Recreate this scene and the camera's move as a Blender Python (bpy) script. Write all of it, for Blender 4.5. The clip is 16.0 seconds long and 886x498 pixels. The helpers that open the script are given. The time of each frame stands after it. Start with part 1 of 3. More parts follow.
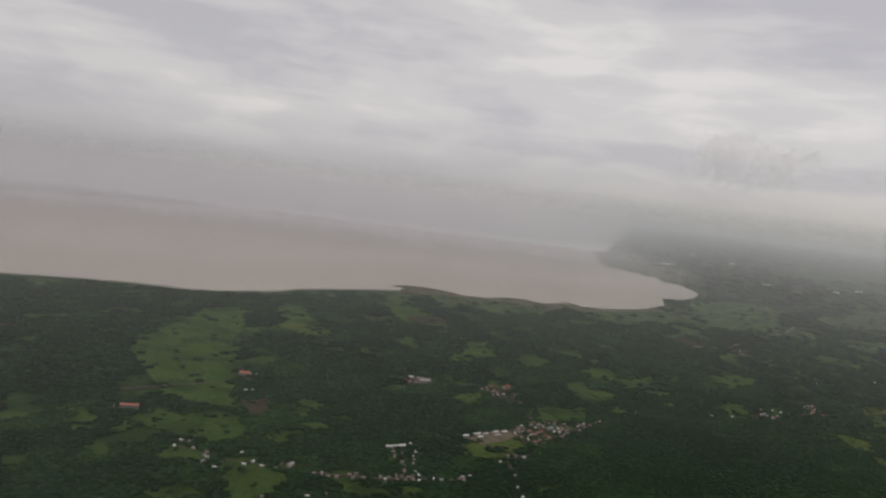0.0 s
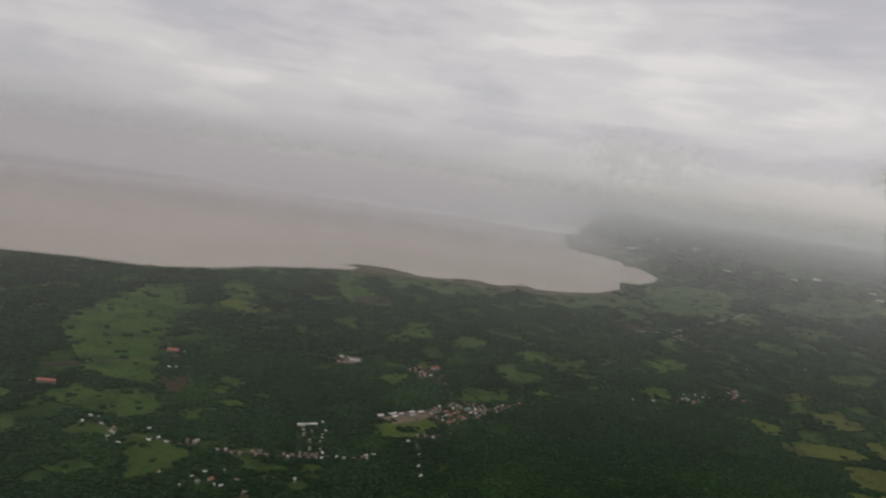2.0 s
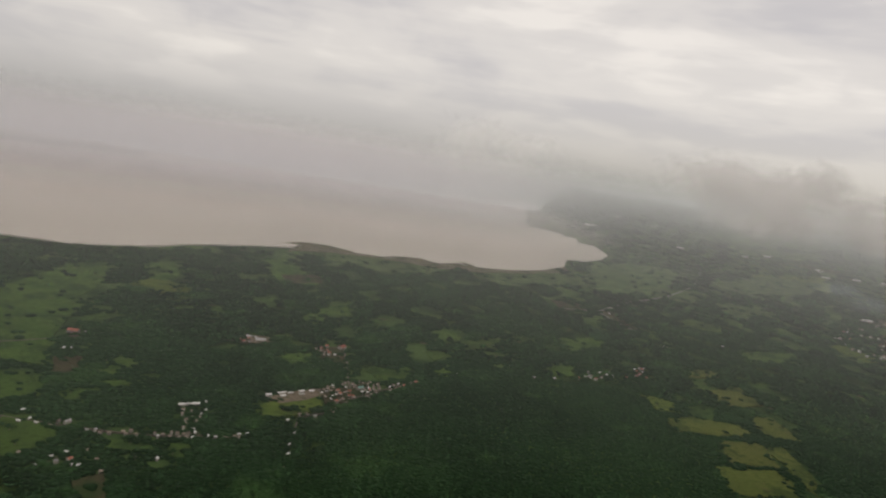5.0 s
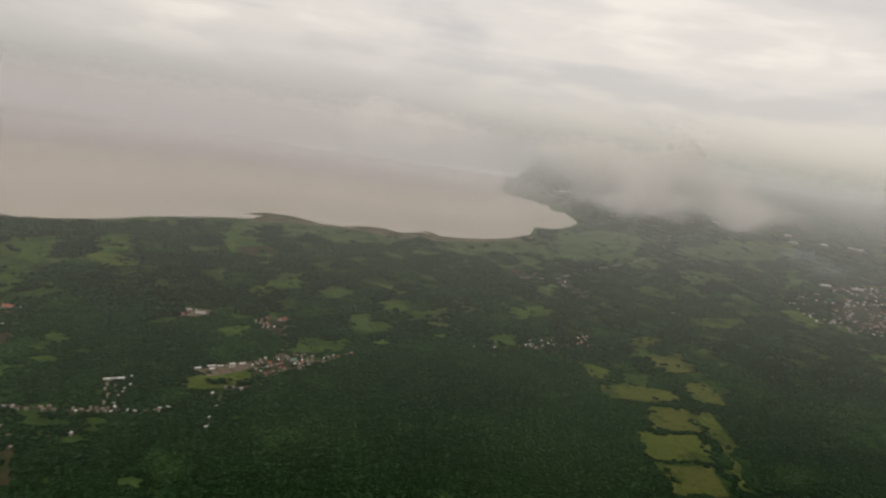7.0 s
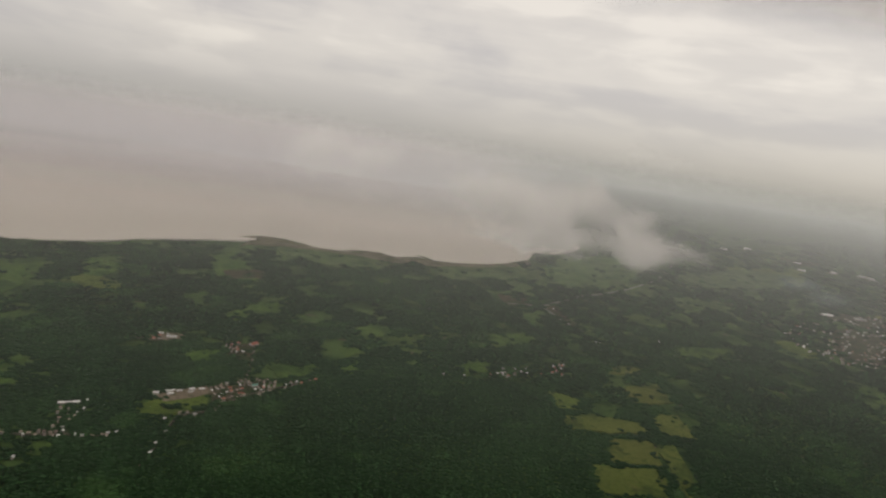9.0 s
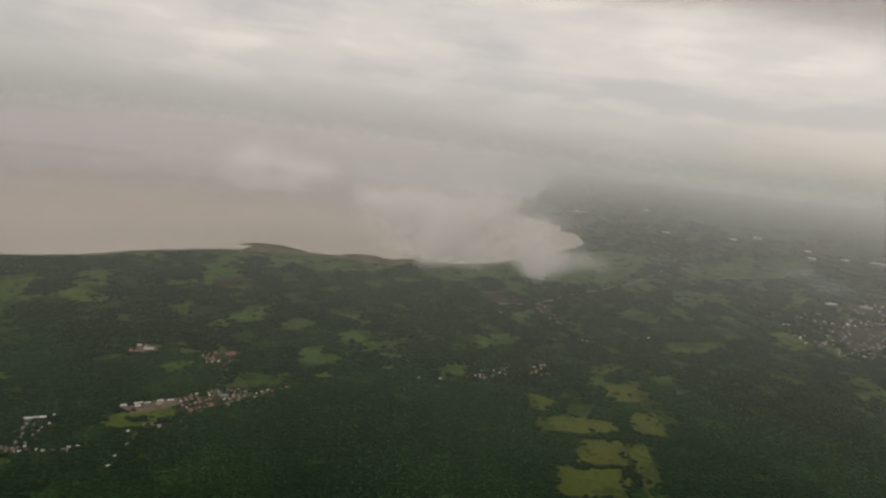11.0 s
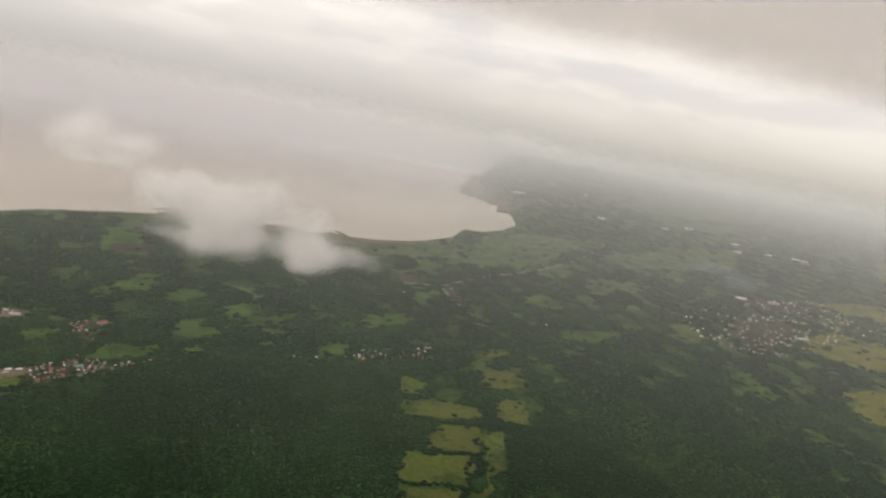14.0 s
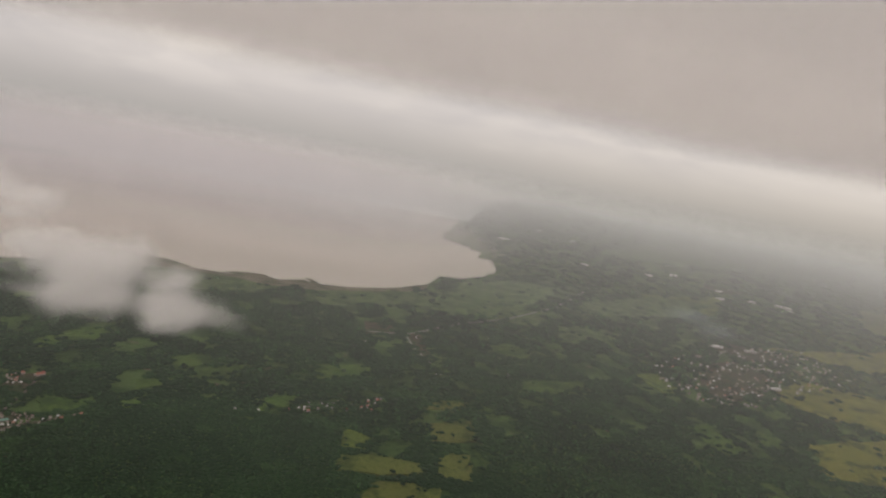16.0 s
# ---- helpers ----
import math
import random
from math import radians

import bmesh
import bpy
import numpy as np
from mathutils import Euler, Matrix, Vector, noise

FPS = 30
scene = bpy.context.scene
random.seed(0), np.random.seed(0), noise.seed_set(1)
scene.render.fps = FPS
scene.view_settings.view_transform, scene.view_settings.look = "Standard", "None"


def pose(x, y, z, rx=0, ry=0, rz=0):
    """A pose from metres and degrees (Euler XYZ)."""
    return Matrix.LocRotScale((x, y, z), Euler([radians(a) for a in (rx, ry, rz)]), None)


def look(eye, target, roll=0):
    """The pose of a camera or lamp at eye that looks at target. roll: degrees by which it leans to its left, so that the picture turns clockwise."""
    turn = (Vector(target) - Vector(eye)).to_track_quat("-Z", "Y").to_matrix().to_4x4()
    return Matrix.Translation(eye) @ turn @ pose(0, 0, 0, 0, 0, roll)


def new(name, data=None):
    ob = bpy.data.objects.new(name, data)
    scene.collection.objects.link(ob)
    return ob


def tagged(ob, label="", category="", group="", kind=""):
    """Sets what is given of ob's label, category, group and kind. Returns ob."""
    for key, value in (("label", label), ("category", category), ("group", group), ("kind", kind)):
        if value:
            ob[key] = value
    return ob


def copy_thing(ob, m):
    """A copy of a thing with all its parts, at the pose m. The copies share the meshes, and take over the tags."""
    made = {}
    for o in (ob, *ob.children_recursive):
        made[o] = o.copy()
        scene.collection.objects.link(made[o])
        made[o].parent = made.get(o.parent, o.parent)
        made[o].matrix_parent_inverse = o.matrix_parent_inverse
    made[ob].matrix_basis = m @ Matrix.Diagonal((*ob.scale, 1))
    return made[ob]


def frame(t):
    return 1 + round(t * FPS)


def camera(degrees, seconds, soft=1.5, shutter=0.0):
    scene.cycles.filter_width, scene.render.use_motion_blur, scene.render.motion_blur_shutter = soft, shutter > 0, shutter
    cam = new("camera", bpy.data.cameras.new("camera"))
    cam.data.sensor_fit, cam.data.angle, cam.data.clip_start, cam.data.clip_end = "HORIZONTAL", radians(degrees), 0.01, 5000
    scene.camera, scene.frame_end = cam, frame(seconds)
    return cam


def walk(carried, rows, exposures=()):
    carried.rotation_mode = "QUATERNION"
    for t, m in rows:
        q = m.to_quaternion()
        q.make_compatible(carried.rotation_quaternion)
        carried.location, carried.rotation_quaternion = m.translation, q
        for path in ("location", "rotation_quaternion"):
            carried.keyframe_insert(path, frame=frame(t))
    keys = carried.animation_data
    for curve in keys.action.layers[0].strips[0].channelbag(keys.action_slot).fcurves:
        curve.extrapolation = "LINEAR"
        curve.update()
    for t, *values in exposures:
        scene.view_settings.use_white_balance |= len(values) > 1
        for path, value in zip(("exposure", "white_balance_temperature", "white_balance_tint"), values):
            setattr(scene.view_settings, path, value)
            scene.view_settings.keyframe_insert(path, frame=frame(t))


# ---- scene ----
cam = camera(63.7, 16.0, soft=2.3)
# seconds, eye x y z in metres, yaw, pitch and lean to the left in degrees
ROWS = [
    (0, 0.00, 0.00, 241.31, 13.59, -4.13, 7.18),
    (0.5, 16.21, 0.05, 245.54, 13.17, -4.97, 7.81),
    (1, 32.44, 0.21, 249.80, 12.32, -5.95, 8.69),
    (1.5, 48.70, 0.49, 254.10, 12.02, -5.97, 9.19),
    (2, 64.98, 0.89, 258.43, 11.82, -5.66, 8.65),
    (2.5, 81.29, 1.42, 262.80, 11.49, -5.41, 8.21),
    (3, 97.62, 2.08, 267.20, 11.40, -5.47, 8.26),
    (3.5, 113.99, 2.88, 271.63, 11.55, -5.45, 7.89),
    (6, 196.41, 9.20, 294.24, 8.64, -9.41, 9.46),
    (6.5, 213.03, 10.97, 298.85, 8.49, -9.93, 8.99),
    (7, 229.69, 12.93, 303.48, 8.46, -9.95, 8.72),
    (7.5, 246.39, 15.07, 308.14, 8.53, -9.75, 8.62),
    (8, 263.16, 17.40, 312.83, 9.18, -9.32, 9.33),
    (8.5, 279.97, 19.94, 317.54, 9.66, -9.17, 9.91),
    (9, 296.85, 22.69, 322.28, 10.35, -8.46, 9.05),
    (11.5, 382.14, 39.74, 346.28, 12.06, -9.37, 6.87),
    (12, 399.40, 43.86, 351.14, 11.29, -12.35, 7.53),
    (12.5, 416.73, 48.23, 356.03, 8.68, -17.50, 9.36),
    (13, 434.14, 52.85, 360.92, 7.58, -17.38, 9.08),
    (13.5, 451.62, 57.74, 365.84, 8.10, -14.02, 9.20),
    (14, 469.18, 62.89, 370.77, 8.50, -10.57, 10.62),
    (14.5, 486.83, 68.32, 375.72, 8.61, -8.90, 10.81),
    (15, 504.55, 74.04, 380.68, 9.51, -8.29, 12.59),
    (15.5, 522.37, 80.03, 385.66, 9.61, -7.84, 11.43),
    (16, 540.27, 86.32, 390.65, 9.12, -7.05, 10.58),
]


def aim(x, y, z, yaw, pitch, roll):
    a, b = radians(yaw), radians(pitch)
    way = Vector((-math.sin(a) * math.cos(b), math.cos(a) * math.cos(b), math.sin(b)))
    return look((x, y, z), Vector((x, y, z)) + way, roll)


walk(cam, [(t, aim(*row)) for t, *row in ROWS], [(0.0, -0.06, 6500, 11), (3.7, -0.06, 6500, 11), (5.8, 0.26, 7000, 9), (9.2, 0.1, 7000, 9), (11.5, 0.04, 7050, 9), (12.0, 0.2, 7100, 8), (12.5, 0.55, 7100, 8), (13.0, 0.97, 7100, 8), (13.5, 0.86, 7000, 9), (14.0, 0.57, 7000, 10), (14.6, 0.33, 7000, 12), (16.0, 0.2, 7000, 13)])
scene.cycles.transparent_max_bounces = 96


# ---- node helpers ----
def node(tree, kind, *links, **values):
    """A node; links: (socket name or number, output or value); values: its properties."""
    n = tree.nodes.new(kind)
    for key, value in values.items():
        setattr(n, key, value)
    for socket, source in links:
        if isinstance(source, bpy.types.NodeSocket):
            tree.links.new(source, n.inputs[socket])
        else:
            n.inputs[socket].default_value = source
    return n


def maths(tree, operation, a, b=0.0, clamp=False):
    return node(tree, "ShaderNodeMath", (0, a), (1, b), operation=operation, use_clamp=clamp).outputs[0]


def ramp(tree, value, a, b, low=0.0, high=1.0, smooth=True):
    return node(tree, "ShaderNodeMapRange", (0, value), (1, a), (2, b), (3, low), (4, high),
                interpolation_type="SMOOTHSTEP" if smooth else "LINEAR").outputs[0]


def blend(tree, factor, a, b, how="MIX"):
    n = node(tree, "ShaderNodeMix", (0, factor), data_type="RGBA", blend_type=how)
    for socket, source in ((6, a), (7, b)):
        if isinstance(source, bpy.types.NodeSocket):
            tree.links.new(source, n.inputs[socket])
        else:
            n.inputs[socket].default_value = (*source, 1)
    return n.outputs[2]


def grain(tree, where, scale, detail=4.0, rough=0.55, squeeze=(1, 1, 1), shift=(0, 0, 0), warp=0.0):
    moved = node(tree, "ShaderNodeMapping", (0, where), (1, shift), (3, squeeze)).outputs[0]
    return node(tree, "ShaderNodeTexNoise", ("Vector", moved), ("Scale", scale), ("Detail", detail), ("Roughness", rough), ("Distortion", warp)).outputs[0]


def blank(name):
    m = bpy.data.materials.new(name)
    m.use_nodes = True
    m.node_tree.nodes.clear()
    return m, m.node_tree


def surface(name, colour, rough=0.9, bump=None, depth=0.3, metal=0.0, gloss=0.25):
    """A material; colour and bump are functions of (tree, position)."""
    m, tree = blank(name)
    where = node(tree, "ShaderNodeNewGeometry").outputs["Position"]
    c = colour(tree, where) if callable(colour) else (*colour, 1)
    p = node(tree, "ShaderNodeBsdfPrincipled", ("Base Color", c), ("Roughness", rough), ("Metallic", metal))
    p.inputs["Specular IOR Level"].default_value = gloss
    if bump:
        tree.links.new(node(tree, "ShaderNodeBump", ("Height", bump(tree, where)), ("Distance", depth), ("Strength", 0.6)).outputs[0], p.inputs["Normal"])
    node(tree, "ShaderNodeOutputMaterial", (0, p.outputs[0]))
    return m


# ---- sky: an overcast layer over a clear sky, with a weak, wide sun behind it ----
SUN_UP, SUN_TURN = 48.0, 35.0
world = bpy.data.worlds.new("sky")
scene.world = world
world.use_nodes = True
sky = world.node_tree
sky.nodes.clear()
way = node(sky, "ShaderNodeTexCoord").outputs["Generated"]
axis = node(sky, "ShaderNodeSeparateXYZ", (0, way)).outputs
height = axis[2]
rolls = grain(sky, way, 3.4, 4.0, 0.5, (1.0, 1.0, 3.6), (0.35, 0.1, 0.62), 0.35)
wisps = grain(sky, way, 9.0, 4.0, 0.5, (1.0, 1.0, 2.6), (1.7, 3.2, 0.4), 0.9)
bands = grain(sky, way, 2.6, 3.0, 0.5, (0.9, 0.9, 14.0), (0.2, 0.9, 0.3), 0.2)
billow = maths(sky, "ADD", maths(sky, "MULTIPLY", rolls, 0.60), maths(sky, "ADD", maths(sky, "MULTIPLY", wisps, 0.17), maths(sky, "MULTIPLY", bands, 0.23)))
bearing = maths(sky, "ADD", maths(sky, "ARCTAN2", axis[0], axis[1]), maths(sky, "MULTIPLY", maths(sky, "SUBTRACT", wisps, 0.5), 0.16))
lift = maths(sky, "ADD", height, maths(sky, "MULTIPLY", maths(sky, "SUBTRACT", grain(sky, way, 7.0, 3.0, 0.5, (1, 1, 2), (2.2, 0.4, 1.1)), 0.5), 0.05))
# single thick and thin places of the cloud layer: bearing in degrees, height, their reach, weight
for turn, up, wide, tall, weight in ((-21, 0.102, 6, 0.018, 0.085), (14, 0.133, 9, 0.022, 0.075), (6, 0.057, 19, 0.008, 0.06), (11, 0.079, 15, 0.011, -0.085),
                                     (-32, 0.045, 4, 0.010, 0.06), (-5, 0.225, 18, 0.05, 0.06), (22, 0.20, 10, 0.03, -0.05), (-30, 0.14, 9, 0.012, -0.05)):
    off = maths(sky, "DIVIDE", maths(sky, "SUBTRACT", bearing, radians(turn)), radians(wide))
    over = maths(sky, "DIVIDE", maths(sky, "SUBTRACT", lift, up), tall)
    fall = maths(sky, "POWER", 0.37, maths(sky, "ADD", maths(sky, "MULTIPLY", off, off), maths(sky, "MULTIPLY", over, over)))
    billow = maths(sky, "ADD", billow, maths(sky, "MULTIPLY", fall, weight))
cloud = blend(sky, ramp(sky, billow, 0.38, 0.53), (0.515, 0.497, 0.515), (0.645, 0.617, 0.607))
cloud = blend(sky, ramp(sky, billow, 0.52, 0.63), cloud, (0.765, 0.73, 0.705))
east = ramp(sky, maths(sky, "ADD", axis[0], 0.35), -0.1, 0.75)
haze = blend(sky, east, (0.39, 0.386, 0.412), (0.485, 0.472, 0.462))
deep = blend(sky, east, (0.376, 0.376, 0.380), (0.345, 0.350, 0.345))
haze = blend(sky, ramp(sky, height, -0.01, 0.06), deep, haze)
cloud = blend(sky, ramp(sky, height, -0.01, 0.12), haze, cloud)
clear = node(sky, "ShaderNodeTexSky", sky_type="NISHITA", sun_disc=False, sun_elevation=radians(SUN_UP), sun_rotation=radians(SUN_TURN))
veil = node(sky, "ShaderNodeMix", (0, 0.92), data_type="RGBA")
sky.links.new(node(sky, "ShaderNodeVectorMath", (0, clear.outputs[0]), (1, (0.1, 0.1, 0.1)), operation="MULTIPLY").outputs[0], veil.inputs[6])
sky.links.new(cloud, veil.inputs[7])
glow = node(sky, "ShaderNodeBackground", (0, veil.outputs[2]), (1, 1.0))
node(sky, "ShaderNodeOutputWorld", (0, glow.outputs[0]))

sun = new("sun", bpy.data.lights.new("sun", "SUN"))
sun.data.energy, sun.data.angle, sun.data.color = 0.6, radians(25), (1.0, 0.95, 0.88)
sun.rotation_euler = (radians(90 - SUN_UP), 0, radians(-SUN_TURN))


# ---- materials ----
def land_colour(tree, where):
    broad = grain(tree, where, 0.006, 4.0)
    fine = grain(tree, where, 0.09, 5.0, 0.65)
    c = blend(tree, ramp(tree, broad, 0.42, 0.6), (0.022, 0.046, 0.013), (0.042, 0.078, 0.020))
    c = blend(tree, ramp(tree, fine, 0.46, 0.68), c, (0.018, 0.038, 0.011))
    c = blend(tree, ramp(tree, grain(tree, where, 0.0035, 2.0, 0.4, (1, 2.2, 1), (4, 1, 0)), 0.50, 0.60, 0.0, 0.7), c, (0.056, 0.094, 0.027))
    return blend(tree, ramp(tree, grain(tree, where, 0.03, 3.0), 0.64, 0.74), c, (0.07, 0.058, 0.036))


def canopy_colour(tree, where):
    single = node(tree, "ShaderNodeNewGeometry").outputs["Random Per Island"]
    broad = grain(tree, where, 0.0045, 3.0, 0.5, shift=(31, 8, 0))
    patch = grain(tree, where, 0.014, 3.0, 0.5, (1, 0.8, 1), (3, 77, 0))
    dark = blend(tree, single, (0.0098, 0.0285, 0.0088), (0.0125, 0.0345, 0.0106))
    light = blend(tree, single, (0.0128, 0.0362, 0.0106), (0.0180, 0.0455, 0.0134))
    c = blend(tree, ramp(tree, broad, 0.44, 0.60), dark, light)
    c = blend(tree, ramp(tree, patch, 0.56, 0.68, 0.0, 0.8), c, (0.024, 0.058, 0.015))
    return blend(tree, ramp(tree, grain(tree, where, 0.5, 3.0), 0.45, 0.7, 0.0, 0.2), c, (0.009, 0.023, 0.008))


def sward(name, low, high, bare, other):
    def colour(tree, where):
        broad = grain(tree, where, 0.022, 4.0, 0.6)
        c = blend(tree, ramp(tree, broad, 0.35, 0.65), low, high)
        mine = node(tree, "ShaderNodeObjectInfo").outputs["Random"]
        c = blend(tree, ramp(tree, mine, 0.0, 1.0, 0.0, 0.75, False), c, other)
        c = blend(tree, ramp(tree, grain(tree, where, 0.14, 5.0, 0.68), 0.50, 0.66, 0.0, 0.6), c, tuple(0.5 * v for v in low))
        c = blend(tree, ramp(tree, grain(tree, where, 0.05, 3.0, shift=(5, 9, 0)), 0.60, 0.72, 0.0, 0.7), c, bare)
        rough = maths(tree, "ADD", grain(tree, where, 0.018, 3.0, 0.6, shift=(71, 3, 0)), maths(tree, "MULTIPLY", grain(tree, where, 0.11, 4.0, 0.7), 0.5))
        return blend(tree, ramp(tree, rough, 0.74, 0.90, 0.0, 0.7), c, (0.020, 0.042, 0.012))
    return surface(name, colour, 0.95, lambda tree, where: grain(tree, where, 0.5, 3.0), 0.4, gloss=0.03)


LAND = surface("scrub_land", land_colour, 0.95, lambda tree, where: grain(tree, where, 0.2, 4.0), 1.0, gloss=0.03)
CANOPY = surface("tree_canopy", canopy_colour, 0.9, lambda tree, where: grain(tree, where, 0.9, 4.0, 0.7), 0.12, gloss=0.03)
BARK = surface("bark", lambda tree, where: blend(tree, grain(tree, where, 3.0), (0.07, 0.05, 0.035), (0.16, 0.12, 0.09)), 0.9)
FIELD_LOOK = {
    "pasture": sward("grass_green", (0.034, 0.072, 0.015), (0.056, 0.100, 0.021), (0.050, 0.062, 0.023), (0.044, 0.072, 0.018)),
    "dry_pasture": sward("grass_yellowing", (0.054, 0.086, 0.016), (0.076, 0.108, 0.021), (0.078, 0.074, 0.027), (0.088, 0.090, 0.026)),
    "ripe_field": sward("ripening_crop", (0.105, 0.112, 0.020), (0.140, 0.138, 0.026), (0.120, 0.104, 0.034), (0.115, 0.118, 0.024)),
    "bare_soil": sward("bare_earth", (0.036, 0.036, 0.020), (0.058, 0.050, 0.028), (0.030, 0.044, 0.016), (0.048, 0.048, 0.022)),
    "marsh": sward("marsh_grass", (0.046, 0.086, 0.025), (0.070, 0.108, 0.034), (0.074, 0.080, 0.040), (0.056, 0.084, 0.028)),
}
DIRT = surface("dirt_road", lambda tree, where: blend(tree, grain(tree, where, 0.2), (0.060, 0.054, 0.038), (0.105, 0.090, 0.066)), 0.95)
RIVER = surface("river_bed", lambda tree, where: blend(tree, grain(tree, where, 0.03), (0.050, 0.058, 0.036), (0.082, 0.078, 0.054)), 0.6)
WATER = surface("muddy_water", lambda tree, where: blend(tree, grain(tree, where, 0.0018, 4.0, squeeze=(1, 2.2, 1)), (0.450, 0.404, 0.356), (0.492, 0.446, 0.398)), 0.5,
                lambda tree, where: grain(tree, where, 0.15, 3.0), 0.15, gloss=0.06)


def plain(name, low, high, rough=0.7, scale=1.2, metal=0.0):
    def colour(tree, where):
        mine = node(tree, "ShaderNodeObjectInfo").outputs["Random"]
        c = blend(tree, mine, low, high)
        return blend(tree, ramp(tree, grain(tree, where, scale, 5.0, 0.65), 0.5, 0.75, 0.0, 0.5), c, tuple(0.55 * v for v in low))
    return surface(name, colour, rough, metal=metal)


ZINC = plain("zinc_sheet", (0.26, 0.25, 0.24), (0.80, 0.78, 0.76), 0.5)
RUST = plain("rusted_sheet", (0.13, 0.095, 0.075), (0.30, 0.23, 0.19), 0.75)
TILE = plain("red_clay_tile", (0.25, 0.09, 0.06), (0.38, 0.15, 0.11), 0.85)
GREENROOF = plain("green_painted_sheet", (0.12, 0.26, 0.22), (0.17, 0.32, 0.27), 0.6)
PLASTER = plain("plaster_wall", (0.16, 0.14, 0.12), (0.38, 0.35, 0.31), 0.9)
TIMBER = plain("dark_timber", (0.05, 0.04, 0.03), (0.12, 0.09, 0.06), 0.8)
PANE = surface("dark_window_pane", (0.03, 0.035, 0.04), 0.15)


def vapour(name, density, tint=(0.88, 0.87, 0.86), passing=0.5):
    """Cloud or mist: white scattering sheets, as dense as density(tree, position) says."""
    m, tree = blank(name)
    where = node(tree, "ShaderNodeNewGeometry").outputs["Position"]
    tone = tint(tree, where) if callable(tint) else (*tint, 1)
    white = node(tree, "ShaderNodeMixShader", (0, passing), (1, node(tree, "ShaderNodeBsdfDiffuse", (0, tone)).outputs[0]),
                 (2, node(tree, "ShaderNodeBsdfTranslucent", (0, tone)).outputs[0]))
    mixed = node(tree, "ShaderNodeMixShader", (0, density(tree, where)), (1, node(tree, "ShaderNodeBsdfTransparent").outputs[0]), (2, white.outputs[0]))
    node(tree, "ShaderNodeOutputMaterial", (0, mixed.outputs[0]))
    return m


# ---- mesh helpers ----
def part(name, bm, material, parent=None, label=""):
    data = bpy.data.meshes.new(name)
    bm.to_mesh(data)
    bm.free()
    data.materials.append(material)
    ob = new(name, data)
    ob.parent = parent
    return tagged(ob, label) if label else ob


def sheet(name, verts, faces, material, smooth=True):
    """One mesh from arrays of corners and of faces with equal numbers of corners."""
    verts, faces = np.asarray(verts, np.float32), np.asarray(faces, np.int32)
    data = bpy.data.meshes.new(name)
    data.vertices.add(len(verts))
    data.vertices.foreach_set("co", verts.ravel())
    data.loops.add(faces.size)
    data.loops.foreach_set("vertex_index", faces.ravel())
    data.polygons.add(len(faces))
    data.polygons.foreach_set("loop_start", np.arange(0, faces.size, faces.shape[1], dtype=np.int32))
    data.polygons.foreach_set("use_smooth", np.full(len(faces), smooth))
    data.update(calc_edges=True)
    data.materials.append(material)
    return new(name, data)


def grid(xs, ys, z):
    gx, gy = np.meshgrid(xs, ys)
    verts = np.stack([gx, gy, z(gx, gy) if callable(z) else gx * 0 + z], -1).reshape(-1, 3)
    n, k = len(xs), len(ys)
    at = (np.arange(k - 1)[:, None] * n + np.arange(n - 1)).ravel()
    return verts, np.stack([at, at + 1, at + n + 1, at + n], -1)


def inside(poly, x, y):
    """Which of the points lie in the polygon."""
    got = np.zeros(np.shape(x), bool)
    for (ax, ay), (bx, by) in zip(poly, poly[1:] + poly[:1]):
        if ay != by:
            got ^= ((ay > y) != (by > y)) & (x < (bx - ax) * (y - ay) / (by - ay) + ax)
    return got


def near_line(line, x, y):
    """The distance of the points from a line of corners."""
    best = np.full(np.shape(x), 1e9)
    for (ax, ay), (bx, by) in zip(line, line[1:]):
        s = np.clip(((x - ax) * (bx - ax) + (y - ay) * (by - ay)) / ((bx - ax) ** 2 + (by - ay) ** 2 + 1e-9), 0, 1)
        best = np.minimum(best, np.hypot(x - ax - s * (bx - ax), y - ay - s * (by - ay)))
    return best


def wander(corners, step, reach, closed=True):
    """A line of corners, cut into short pieces that stray a little, as hedges and shores do."""
    ends = corners[1:] + corners[:1] if closed else corners[1:]
    out = []
    for (ax, ay), (bx, by) in zip(corners, ends):
        count = max(1, int(math.hypot(bx - ax, by - ay) / step))
        for k in range(count):
            x, y = ax + (bx - ax) * k / count, ay + (by - ay) * k / count
            stray = noise.noise_vector(Vector((x, y, 0)) * (0.6 / step)) * reach * (1 if k else 0.4)
            out.append((x + stray.x, y + stray.y))
    return out if closed else out + [corners[-1]]


def filled(name, outline, z, material, thick=0.0):
    bm = bmesh.new()
    ring = [bm.verts.new((x, y, z)) for x, y in outline]
    face = bm.faces.new(ring)
    face.normal_update()
    if face.normal.z < 0:
        face.normal_flip()
    if thick:
        for edge in list(bm.edges):
            a, b = edge.verts
            pair = [bm.verts.new((v.co.x, v.co.y, z - thick)) for v in (a, b)]
            bm.faces.new((a, b, pair[1], pair[0]))
    bmesh.ops.triangulate(bm, faces=[f for f in bm.faces if len(f.verts) > 4])
    return part(name, bm, material)


